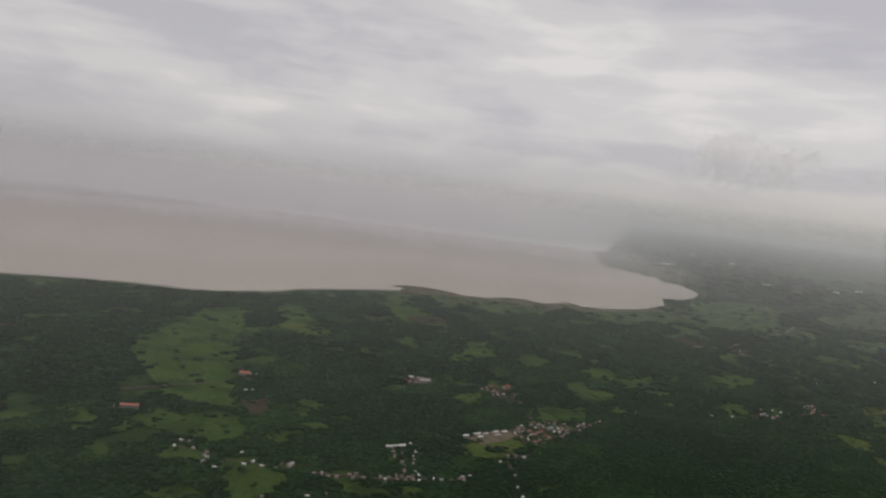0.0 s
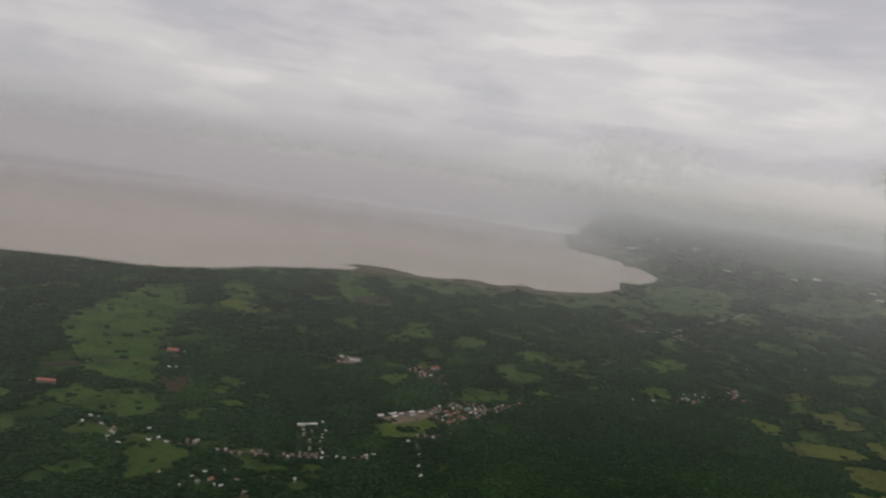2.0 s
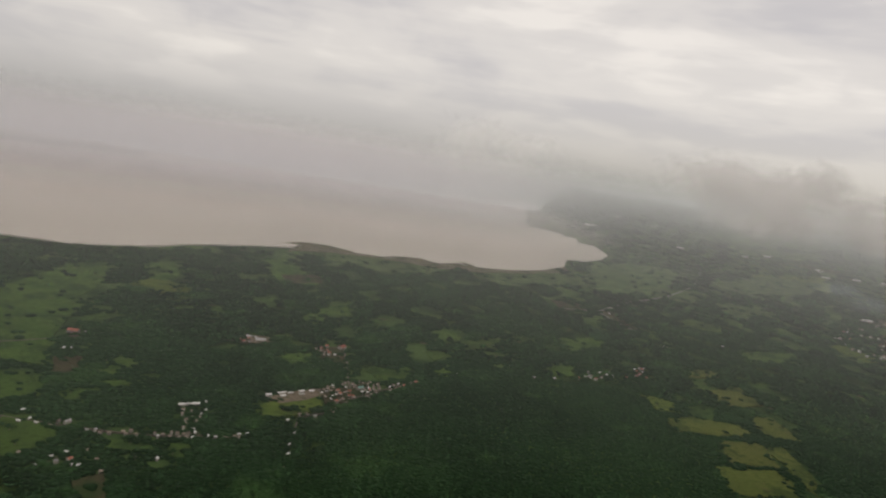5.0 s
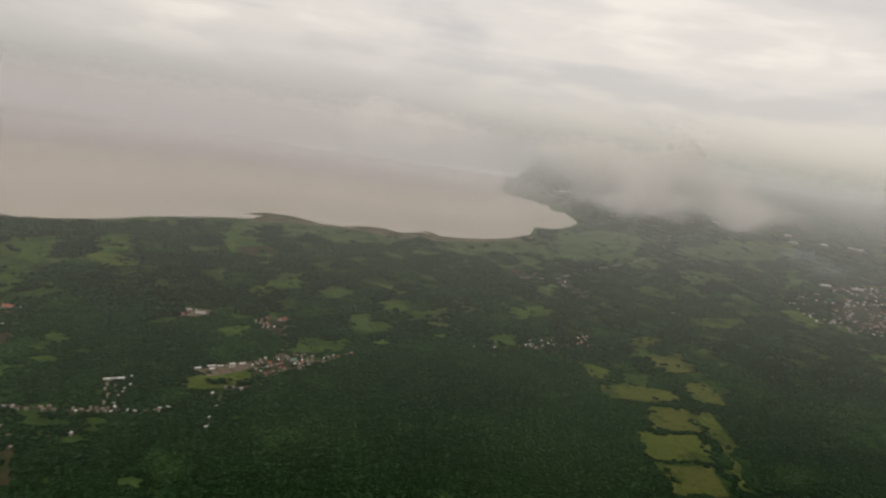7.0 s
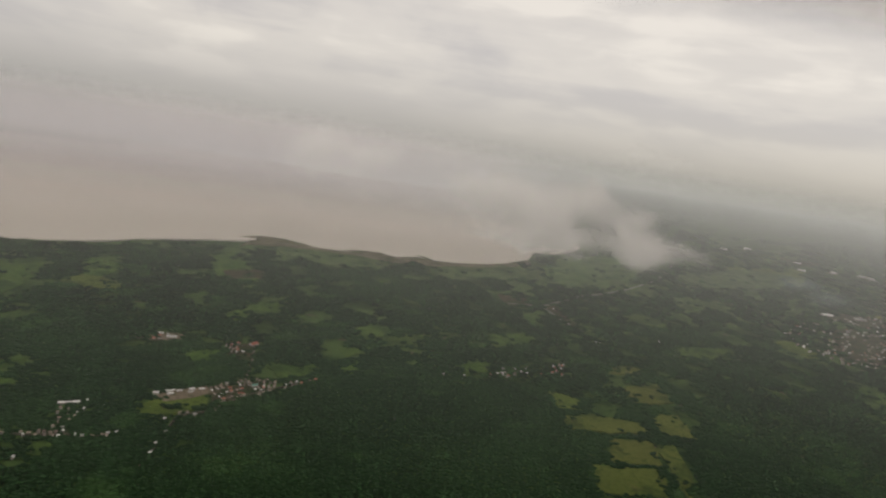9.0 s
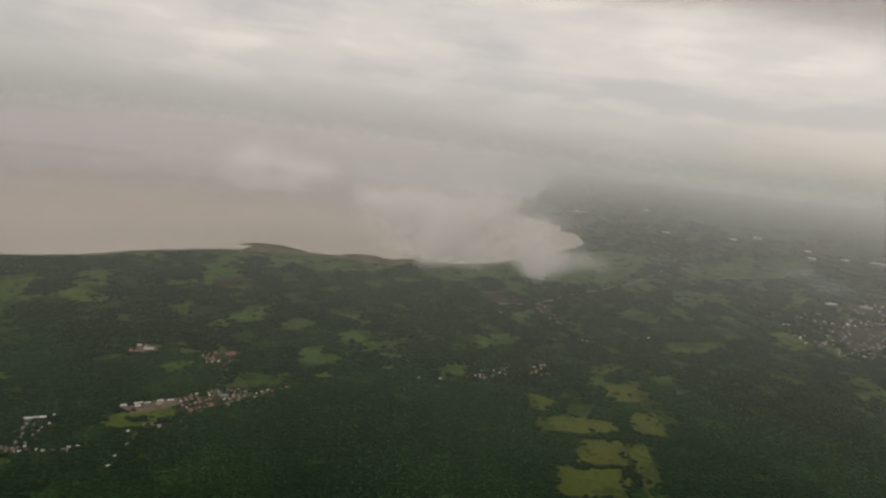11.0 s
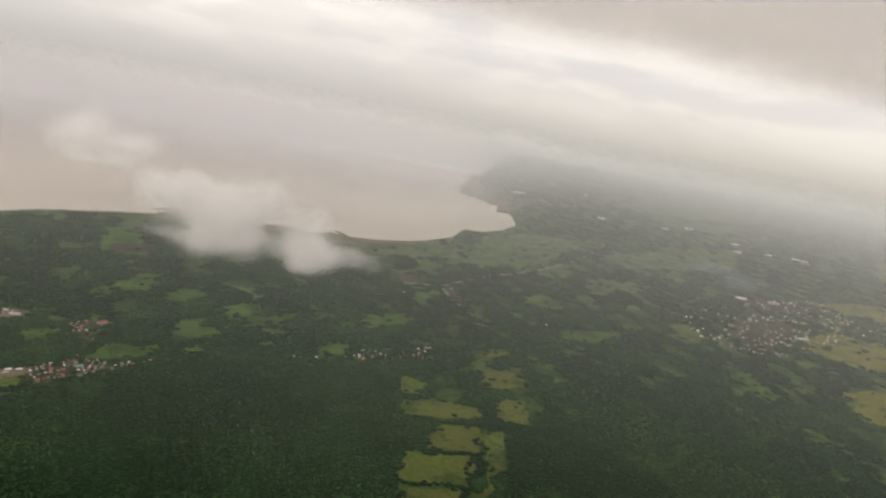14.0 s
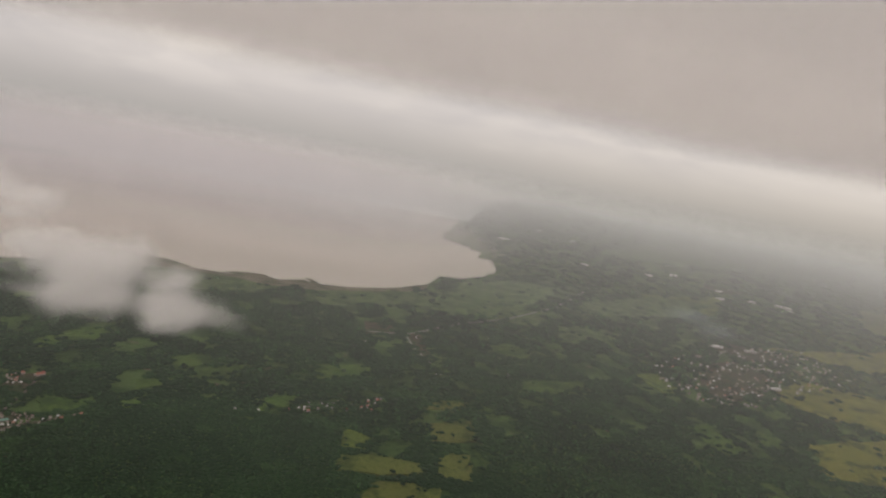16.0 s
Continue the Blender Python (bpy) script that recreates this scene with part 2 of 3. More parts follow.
# ---- the lake and the land ----
NEAR_SHORE = [(-4300, 700), (-1700, 900), (-1100, 1087), (-1000, 1150), (-900, 1212), (-790, 1243), (-705, 1340), (-650, 1480), (-580, 1585), (-503, 1683),
              (-503, 1740), (-440, 1790), (-375, 1768), (-285, 1795), (-225, 1868), (-160, 1858), (-122, 1924), (-80, 1905), (-5, 1950), (65, 2030), (110, 2105), (163, 2254)]
BAY = [(166, 2470), (235, 2500), (300, 2690), (316, 2870), (285, 3110), (220, 3400), (115, 3540), (-5, 3670), (-75, 3980), (-110, 4400), (-190, 5200), (-900, 6300), (-4300, 6300)]
LAKE = wander(NEAR_SHORE, 18.0, 9.0, False) + wander(BAY, 30.0, 14.0, False)
water = tagged(filled("water", LAKE, 0.25, WATER, 6.0), "wide muddy grey-brown lake under an overcast sky", "lake", kind="structure")


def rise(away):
    """Lift added to the flat far plain so it still reaches the horizon."""
    # true: distance on the unlifted plain, as seen from about 310 m up
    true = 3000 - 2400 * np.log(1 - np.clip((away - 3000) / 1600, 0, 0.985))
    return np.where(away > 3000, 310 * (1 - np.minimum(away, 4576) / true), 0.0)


def plain_lift(x, y):
    """Added lift of the flat plain's far part, east of the lake."""
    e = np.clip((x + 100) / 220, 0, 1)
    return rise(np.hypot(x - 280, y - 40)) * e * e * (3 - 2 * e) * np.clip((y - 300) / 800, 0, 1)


def land_height(x, y):
    far = np.hypot(x - 280, y - 40)
    roll = 0.8 * np.sin(x / 97 + 1.3) * np.sin(y / 131) + 0.5 * np.sin((x + y) / 53)
    deep = inside(LAKE, x, y) & (near_line(LAKE + LAKE[:1], x, y) > 25)
    return np.where(deep, -5.0, -1.4 + np.where(far < 3500, roll, 0.0) + plain_lift(x, y))


spread = np.r_[-7000, -5200, -4000, np.arange(-3000, 3001, 60.0), 4000, 5200, 7000]
ground = sheet("ground", *grid(spread, np.r_[-3000, -1500, np.arange(-300, 5101, 60.0), 5600, 7000], land_height), LAND)
tagged(ground, "green tropical lowland of scrub, pasture and woods", "ground", kind="structure")

# ---- fields and roads ----
PLOTS = []
FIELD_WORDS = {"pasture": "bright green pasture edged by trees and hedges", "dry_pasture": "yellow-green grazing field bordered by dark hedgerows",
               "ripe_field": "broad yellow-green crop field near the town", "bare_soil": "patch of bare brown earth among trees", "marsh": "pale marshy grassland beside the lake"}


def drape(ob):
    """Lay a flat far field on the lifted plain."""
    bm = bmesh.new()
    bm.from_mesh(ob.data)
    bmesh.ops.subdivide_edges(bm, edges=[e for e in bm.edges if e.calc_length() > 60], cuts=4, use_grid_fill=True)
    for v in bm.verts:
        v.co.z += 2.0 + float(plain_lift(v.co.x, v.co.y))
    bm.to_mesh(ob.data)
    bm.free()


def field(kind, corners):
    PLOTS.append(corners)
    wide = max(math.dist(p, q) for p in corners for q in corners)
    ob = filled("field", wander(corners, 8 + 0.06 * wide, 3 + 0.03 * wide), 0.05 + 0.006 * len(PLOTS), FIELD_LOOK[kind], 4.0)
    if max(math.hypot(x - 280, y - 40) for x, y in corners) > 2950:
        drape(ob)
    tagged(ob, FIELD_WORDS[kind], "field", "fields", "structure")


field("dry_pasture", [(377, 876), (434, 911), (439, 834), (382, 813)])
field("dry_pasture", [(357, 793), (438, 823), (437, 752), (367, 729)])
field("dry_pasture", [(373, 717), (433, 745), (436, 682), (383, 655)])
field("dry_pasture", [(389, 640), (432, 667), (449, 631), (492, 606), (411, 553)])
field("dry_pasture", [(437, 894), (462, 912), (472, 840), (463, 749), (463, 698), (452, 701), (451, 799)])
field("dry_pasture", [(493, 650), (532, 709), (616, 756), (630, 730), (579, 677), (504, 622)])
field("dry_pasture", [(530, 620), (615, 702), (698, 783), (743, 796), (770, 737), (781, 693), (738, 614), (568, 564)])
field("dry_pasture", [(416, 540), (519, 605), (556, 574), (429, 498)])
field("dry_pasture", [(299, 1015), (337, 1013), (347, 960), (315, 952)])
field("dry_pasture", [(324, 929), (362, 958), (424, 962), (432, 935), (385, 903), (331, 888)])
field("dry_pasture", [(407, 1111), (463, 1161), (479, 1088), (426, 1036)])
field("dry_pasture", [(432, 1011), (480, 1028), (496, 951), (457, 935)])
field("dry_pasture", [(393, 1215), (445, 1245), (438, 1200), (388, 1166)])
field("dry_pasture", [(760, 1696), (814, 1754), (855, 1635), (810, 1589)])
field("ripe_field", [(1226, 2388), (1740, 2817), (1778, 2603), (1545, 2367), (1373, 2381)])
field("ripe_field", [(1101, 1856), (1218, 2028), (1414, 2011), (1490, 1914), (1274, 1666), (1103, 1726)])
field("ripe_field", [(1059, 1470), (1256, 1620), (1355, 1624), (1217, 1328), (1038, 1290)])
field("dry_pasture", [(896, 3021), (1270, 3310), (1170, 2914), (872, 2679)])
field("pasture", [(827, 1398), (876, 1449), (916, 1332), (876, 1276)])
field("pasture", [(966, 1481), (1002, 1446), (1007, 1393), (957, 1387)])
field("pasture", [(166, 1055), (200, 1096), (212, 1047), (175, 995)])
field("pasture", [(524, 1449), (639, 1530), (624, 1442), (514, 1359)])
field("pasture", [(433, 1675), (528, 1716), (527, 1623), (438, 1593)])
field("pasture", [(-171, 853), (-144, 889), (-126, 845), (-154, 810)])
field("pasture", [(165, 1245), (243, 1328), (266, 1262), (202, 1184)])
field("pasture", [(-462, 674), (-582, 780), (-618, 858), (-643, 973), (-675, 1101), (-646, 1159), (-551, 1021), (-464, 842), (-414, 746), (-355, 659), (-389, 645), (-434, 649)])
field("pasture", [(-423, 609), (-392, 607), (-371, 622), (-338, 635), (-299, 584), (-322, 558), (-370, 559), (-411, 563)])
field("pasture", [(-363, 529), (-333, 535), (-302, 535), (-307, 516), (-334, 501)])
field("pasture", [(-292, 531), (-282, 542), (-240, 532), (-225, 515), (-227, 494), (-234, 470), (-249, 460)])
field("pasture", [(-194, 535), (-169, 546), (-159, 526), (-184, 521)])
field("pasture", [(-148, 554), (-128, 561), (-120, 535), (-135, 535)])
field("pasture", [(-298, 617), (-273, 621), (-258, 590), (-276, 581)])
field("pasture", [(-320, 701), (-298, 727), (-279, 684), (-292, 664)])
field("pasture", [(-285, 648), (-268, 657), (-246, 658), (-247, 648), (-278, 642)])
field("pasture", [(-479, 562), (-468, 584), (-430, 550), (-428, 523), (-435, 517)])
field("pasture", [(-426, 543), (-421, 569), (-398, 549), (-403, 528)])
field("pasture", [(-313, 446), (-294, 471), (-274, 465), (-284, 441)])
field("dry_pasture", [(-121, 674), (-111, 698), (-75, 741), (-63, 714), (-72, 677), (-106, 652)])
field("bare_soil", [(-170, 464), (-158, 484), (-120, 439), (-127, 415)])
field("pasture", [(-599, 1210), (-573, 1285), (-509, 1180), (-485, 1101), (-529, 1095)])
field("dry_pasture", [(-511, 1021), (-529, 1092), (-491, 1108), (-458, 1098), (-408, 1065), (-459, 1026)])
field("pasture", [(-475, 1439), (-455, 1524), (-344, 1394), (-300, 1369), (-299, 1293), (-363, 1251)])
field("pasture", [(-221, 1145), (-181, 1201), (-163, 1113), (-201, 1019), (-221, 1052)])
field("pasture", [(-29, 1111), (-11, 1174), (22, 1126), (10, 1060)])
field("pasture", [(27, 1101), (87, 1178), (86, 1098), (46, 1050)])
field("pasture", [(-12, 999), (13, 1039), (28, 1004), (10, 966)])
field("pasture", [(-63, 862), (-19, 915), (1, 881), (-30, 833)])
field("pasture", [(14, 924), (33, 958), (44, 917), (26, 896)])
field("marsh", [(747, 3912), (1030, 4324), (1451, 4302), (1713, 4197), (1381, 3991), (994, 3847)])
field("marsh", [(1550, 4350), (1920, 4260), (1859, 4067), (1633, 4109)])
field("marsh", [(945, 3806), (1429, 3879), (1255, 3656), (955, 3580)])
field("dry_pasture", [(1909, 3560), (2112, 3531), (1905, 3069), (1791, 3162)])
field("bare_soil", [(905, 1700), (960, 1960), (1060, 2090), (1130, 1980), (1040, 1740), (955, 1640)])
field("bare_soil", [(1010, 2210), (1100, 2340), (1260, 2380), (1250, 2240), (1110, 2150)])
field("bare_soil", [(1227, 3551), (1389, 3513), (1335, 3403), (1218, 3408)])
field("bare_soil", [(306, 570), (344, 591), (392, 580), (393, 525), (329, 507)])
field("bare_soil", [(-366, 683), (-344, 703), (-317, 656), (-336, 641)])
field("bare_soil", [(-84, 762), (-40, 819), (-29, 756), (-63, 724)])
field("bare_soil", [(-248, 892), (-222, 913), (-204, 881), (-233, 859)])
field("bare_soil", [(-140, 900), (-121, 953), (-87, 871), (-111, 863)])
field("bare_soil", [(-379, 1329), (-332, 1408), (-294, 1329), (-336, 1263)])
field("bare_soil", [(250, 1595), (278, 1621), (334, 1472), (316, 1432)])
field("bare_soil", [(145, 1626), (207, 1652), (233, 1579), (181, 1520)])
field("marsh", [(-49, 1826), (207, 2150), (230, 1934), (8, 1662)])
field("marsh", [(245, 2421), (398, 2700), (591, 2762), (468, 2081), (305, 1876), (222, 1944)])
field("marsh", [(-428, 1684), (-356, 1730), (-246, 1766), (-125, 1760), (-138, 1634), (-271, 1572), (-380, 1601)])
field("marsh", [(646, 2521), (964, 3060), (1177, 3077), (998, 2643), (649, 2283)])
field("marsh", [(572, 2043), (721, 2146), (757, 2044), (596, 1898)])
field("marsh", [(409, 2148), (543, 2213), (524, 1997), (412, 1926)])

YARD_EARTH = sward("trodden_earth", (0.120, 0.096, 0.068), (0.165, 0.135, 0.100), (0.088, 0.080, 0.046), (0.150, 0.115, 0.086))
for corners, label in (([(-121, 702), (-115, 724), (-89, 758), (-72, 747), (-85, 719), (-103, 696)], "pale trodden earth round the school buildings"),
                       ([(-252, 872), (-244, 902), (-214, 912), (-200, 896), (-216, 874)], "pale earth yard of a walled compound")):
    PLOTS.append(corners)
    tagged(filled("yard", wander(corners, 7.0, 2.5), 0.62, YARD_EARTH, 4.0), label, "yard", "earth yards", "structure")

LINES = []
MUD = sward("shore_mud_and_reed", (0.088, 0.080, 0.046), (0.135, 0.115, 0.076), (0.150, 0.122, 0.086), (0.096, 0.086, 0.050))
rim = NEAR_SHORE[9:]
rim = wander(rim, 20.0, 6.0, False) + wander([(x + 18, y - 80 - 24 * (k % 2)) for k, (x, y) in enumerate(rim)][::-1], 20.0, 8.0, False)
tagged(filled("shore", rim, 0.16, MUD, 2.0), "brownish reedy mud along the lake shore", "shore", kind="structure")


def sandbar(corners, label):
    tagged(filled("sandbar", wander(corners, 9.0, 3.0), 0.75, MUD, 2.0), label, "sandbar", "sandbars along the shore", "structure")


sandbar([(-545, 1722), (-525, 1775), (-500, 1795), (-452, 1805), (-372, 1778), (-380, 1755), (-470, 1745)], "low reedy peninsula reaching into the muddy lake")
sandbar([(-126, 1950), (-112, 1955), (-75, 1925), (-70, 1900), (-92, 1910)], "narrow muddy spit pointing into the lake")
sandbar([(-300, 1800), (-262, 1850), (-215, 1880), (-190, 1860), (-240, 1815)], "pale flooded mud flat by the shore")



def road(name, corners, width, material, label, category):
    line = wander(corners, 25.0, 3.0, False)
    LINES.append((line, width))
    bm = bmesh.new()
    rows = []
    for k, (x, y) in enumerate(line):
        ax, ay = line[max(k - 1, 0)]
        bx, by = line[min(k + 1, len(line) - 1)]
        long = math.hypot(bx - ax, by - ay) or 1.0
        sx, sy = -(by - ay) / long * width / 2, (bx - ax) / long * width / 2
        rows.append([bm.verts.new((x + f * sx, y + f * sy, z)) for f, z in ((-1.15, -2.5), (-1, 0.72 + 0.02 * len(LINES)), (1, 0.72 + 0.02 * len(LINES)), (1.15, -2.5))])
    for a, b in zip(rows, rows[1:]):
        for k in range(3):
            bm.faces.new((a[k], b[k], b[k + 1], a[k + 1]))
    bmesh.ops.recalc_face_normals(bm, faces=bm.faces[:])
    tagged(part(name, bm, material), label, category, kind="structure")


VILLAGE_ROAD = [(-359, 522), (-341, 536), (-294, 531), (-243, 540), (-202, 549), (-165, 561), (-125, 586), (-94, 604)]
road("road", VILLAGE_ROAD, 1.1, DIRT, "pale dirt road lined with village houses", "road")
SCHOOL_ROAD = [(-40, 560), (-47, 586), (-56, 611), (-64, 641), (-72, 672), (-51, 700), (-46, 735), (-32, 780), (-11, 822), (11, 868)]
road("road", SCHOOL_ROAD, 1.2, DIRT, "dirt lane through the village and the woods", "road")
road("road", [(-54, 782), (-76, 839), (-100, 900), (-118, 946)], 2.6, DIRT, "brown dirt lane climbing away from the village", "road")
road("road", [(-514, 597), (-471, 650), (-418, 721), (-367, 813)], 1.5, DIRT, "straight farm track across the green pasture", "road")
road("river", [(155, 1530), (252, 1591), (332, 1795), (446, 2000), (559, 2311), (641, 2672), (690, 2950)], 6.0, RIVER, "winding pale brown river across the flat land", "river")
road("river", [(252, 1591), (289, 1501), (344, 1415)], 5.0, RIVER, "side branch of the pale brown river", "river")


# ---- woods: closed canopies of single crowns, thinned by clearings ----
def icosahedron():
    bm = bmesh.new()
    bmesh.ops.create_icosphere(bm, subdivisions=1, radius=1.0)
    v = np.array([x.co[:] for x in bm.verts])
    f = np.array([[x.index for x in face.verts] for face in bm.faces])
    bm.free()
    return v, f


CROWN_V, CROWN_F = icosahedron()
chance = np.random.default_rng(7)


def soft_noise(x, y, size, seed):
    """Smooth noise between -1 and 1, from a few crossed waves."""
    r = np.random.default_rng(seed)
    total = np.zeros(np.shape(x))
    for _ in range(7):
        a, k, p = r.uniform(0, 2 * math.pi), 2 * math.pi / (size * r.uniform(0.6, 1.7)), r.uniform(0, 2 * math.pi)
        total += np.sin((x * math.cos(a) + y * math.sin(a)) * k + p)
    return total / 3.2


def open_land(x, y, margin, size, clump):
    """Where no tree of the woods stands: water, fields, roads and yards."""
    shut = inside(LAKE, x, y)
    for corners in PLOTS:
        shut |= inside(corners, x, y) & ~clump
    for line, width in LINES:
        shut |= near_line(line, x, y) < width / 2 + margin
    for cx, cy, reach in YARDS:
        shut |= np.hypot(x - cx, y - cy) < reach + 0.35 * size
    return shut


def woods(label, near, far, step, size, tall, south=300, north=4700):
    ys = np.arange(south, north, step)
    xs = np.arange(-2600, 3200, step)
    x, y = (v.ravel() for v in np.meshgrid(xs, ys))
    x, y = x + chance.uniform(-0.45, 0.45, x.size) * step, y + chance.uniform(-0.45, 0.45, x.size) * step
    away = np.hypot(x - 280, y - 40)
    seen = (x > -1.2 * y - 60) & (x < 610 + 0.58 * y) if south > 0 else (x > -700) & (x < 1100)
    keep = (away > near) & (away <= far) & seen
    x, y, away = x[keep], y[keep], away[keep]
    thin = soft_noise(x, y, 130, 3) + 0.6 * soft_noise(x, y, 38, 4)
    plantation = inside([(-40, 560), (20, 850), (230, 1000), (370, 905), (372, 640), (300, 420), (100, 380)], x, y) | inside([(470, 900), (560, 1150), (760, 1300), (900, 1050), (640, 760), (480, 660)], x, y)
    stray = np.clip((np.hypot(x - 280, y - 40) - 250) / 85, 2.5, 14)
    sx, sy = x + stray * soft_noise(x, y, 26, 8), y + stray * soft_noise(x, y, 26, 9)
    clump = soft_noise(x, y, 60, 12) + 0.8 * soft_noise(x, y, 20, 13) + 0.3 * chance.normal(size=x.size) > np.where((x > 300) & (y < 960), 1.75, 1.38)
    shore = near_line(LAKE, x, y) < np.where((x > -560) & (x < 130), 85, 34) + 22 * soft_noise(x, y, 90, 6)
    keep = (plantation | (thin < np.where(np.hypot(x - 280, y - 40) > 2300, -0.10, np.where(np.hypot(x - 280, y - 40) > 1600, 0.25, np.where(np.hypot(x - 280, y - 40) > 950, 0.75, 1.05)))) & (chance.uniform(size=x.size) < 0.93)) & ~open_land(sx, sy, 1.0, size, clump) & ~shore
    x, y, thin, plantation = x[keep], y[keep], thin[keep], plantation[keep]
    n = x.size
    r = size * chance.uniform(0.7, 1.15, n) * np.where(plantation, 0.9, np.clip(1.05 - 0.25 * thin, 0.6, 1.3))
    turn = chance.uniform(0, 2 * math.pi, n)
    v = CROWN_V[None] * chance.uniform(0.88, 1.1, (n, len(CROWN_V), 1))
    c, s = np.cos(turn)[:, None], np.sin(turn)[:, None]
    px, py, pz = v[..., 0] * c - v[..., 1] * s, v[..., 0] * s + v[..., 1] * c, v[..., 2]
    r1 = r[:, None]
    verts = np.stack([x[:, None] + px * r1, y[:, None] + py * r1 * chance.uniform(0.8, 1.1, (n, 1)), (r1 * 0.55 + pz * r1 * chance.uniform(0.6, 0.95, (n, 1))) * tall + plain_lift(x, y)[:, None]], -1).reshape(-1, 3)
    faces = (CROWN_F[None] + (np.arange(n) * len(CROWN_V))[:, None, None]).reshape(-1, 3)
    ob = sheet("woodland", verts, faces, CANOPY)
    return tagged(ob, label, "woodland", kind="stuff")


# ---- houses ----
YARDS = []


def box(bm, x0, x1, y0, y1, z0, z1):
    v = [bm.verts.new(p) for p in ((x0, y0, z0), (x1, y0, z0), (x1, y1, z0), (x0, y1, z0), (x0, y0, z1), (x1, y0, z1), (x1, y1, z1), (x0, y1, z1))]
    for f in ((0, 3, 2, 1), (4, 5, 6, 7), (0, 1, 5, 4), (1, 2, 6, 5), (2, 3, 7, 6), (3, 0, 4, 7)):
        bm.faces.new([v[k] for k in f])


def house(length, depth, wall, rise, roof, label, category="house", name="house"):
    """A gabled house on an Empty at its base: walls, roof with eaves and thickness, door and windows."""
    base = tagged(new(name), label, category, "houses of the town" if name == "town_house" else "houses of the villages")
    a, b = length / 2, depth / 2
    bm = bmesh.new()
    box(bm, -a, a, -b, b, -1.6, wall)
    for x in (-a, a):
        bm.faces.new([bm.verts.new(p) for p in ((x, -b, wall), (x, b, wall), (x, 0, wall + rise * 0.92))])
    part("wall", bm, PLASTER, base)
    bm = bmesh.new()
    e, t = 0.3, 0.12
    section = [(-b - e, wall - 0.25), (0, wall + rise), (b + e, wall - 0.25), (b + e, wall - 0.25 - t), (0, wall + rise - t), (-b - e, wall - 0.25 - t)]
    ends = [[bm.verts.new((x, y, z)) for y, z in section] for x in (-a - e, a + e)]
    for k in range(6):
        bm.faces.new((ends[0][k], ends[1][k], ends[1][(k + 1) % 6], ends[0][(k + 1) % 6]))
    for ring in ends:
        bm.faces.new(ring[0:2] + ring[4:6])
        bm.faces.new(ring[1:5])
    bmesh.ops.recalc_face_normals(bm, faces=bm.faces[:])
    part("roof", bm, roof, base)
    bm = bmesh.new()
    box(bm, -0.25, 0.25, -b - 0.06, -b + 0.02, -0.2, 0.9)
    part("door", bm, TIMBER, base)
    for k in range(max(2, int(length / 3))):
        x = -a + (k + 0.5) * length / max(2, int(length / 3))
        if abs(x) > 0.6:
            bm = bmesh.new()
            box(bm, x - 0.28, x + 0.28, -b - 0.05, -b + 0.02, 0.45, 0.85)
            part("window", bm, PANE, base)
    return base


KINDS = {
    "white": house(2.9, 1.9, 1.1, 0.5, ZINC, "small plastered house with a pale zinc roof"),
    "rust": house(3.0, 2.1, 1.1, 0.5, RUST, "small village house with a rusted sheet roof"),
    "tile": house(4.0, 3.0, 1.7, 0.9, TILE, "plastered house with a red clay tile roof"),
    "green": house(8.0, 4.2, 2.2, 1.1, GREENROOF, "long hall with a faded green sheet roof", "hall", "hall"),
    "hall": house(6.2, 2.6, 1.3, 0.7, ZINC, "long white building with a pale zinc roof", "hall", "hall"),
    "shed": house(34.0, 13.0, 4.5, 2.2, ZINC, "large warehouse with a bright metal roof", "warehouse", "warehouse"),
    "villa": house(13.0, 6.5, 2.2, 1.9, TILE, "large farmhouse with a broad red clay tile roof"),
    "stable": house(17.0, 5.0, 1.9, 1.2, TILE, "long low farm building with a red clay tile roof", "barn", "barn"),
    "store": house(13.0, 7.0, 2.4, 1.5, ZINC, "large hall with a pale metal roof in a compound", "hall", "hall"),
    "far": house(5.6, 3.6, 2.0, 1.0, ZINC, "pale roofed town house seen through haze", name="town_house"),
    "farred": house(5.0, 4.0, 2.0, 1.1, TILE, "town house with a reddish tile roof", name="town_house"),
    "fargrey": house(5.6, 4.2, 2.0, 1.0, RUST, "town house with a dull rusty sheet roof", name="town_house"),
}
FIRST = set(KINDS)


def put(kind, x, y, turn, z=0.4):
    m = pose(x, y, z + float(plain_lift(x, y)), 0, 0, turn)
    YARDS.append((x, y, 0.62 * {"shed": 34, "villa": 15, "stable": 16, "store": 14, "hall": 10, "green": 9, "far": 9, "farred": 9, "fargrey": 9}.get(kind, 4)))
    if kind in FIRST:
        FIRST.discard(kind)
        KINDS[kind].matrix_basis = m
        return
    copy_thing(KINDS[kind], m)


pick = random.Random(11)


def row_of(line, count, kinds, off, spread=1.5):
    """Houses along both sides of a road."""
    lengths = [math.dist(a, b) for a, b in zip(line, line[1:])]
    for k in range(count):
        s = pick.random() * sum(lengths)
        for (a, b), long in zip(zip(line, line[1:]), lengths):
            if s <= long:
                break
            s -= long
        ux, uy = (b[0] - a[0]) / long, (b[1] - a[1]) / long
        side = off * pick.choice((-1, 1)) + pick.uniform(-spread, spread)
        x, y = a[0] + ux * s - uy * side, a[1] + uy * s + ux * side
        if all(math.hypot(x - u, y - v) > 4.4 for u, v, _ in YARDS):
            put(pick.choice(kinds), x, y, math.degrees(math.atan2(uy, ux)) + pick.choice((0, 0, 90)) + pick.uniform(-8, 8))


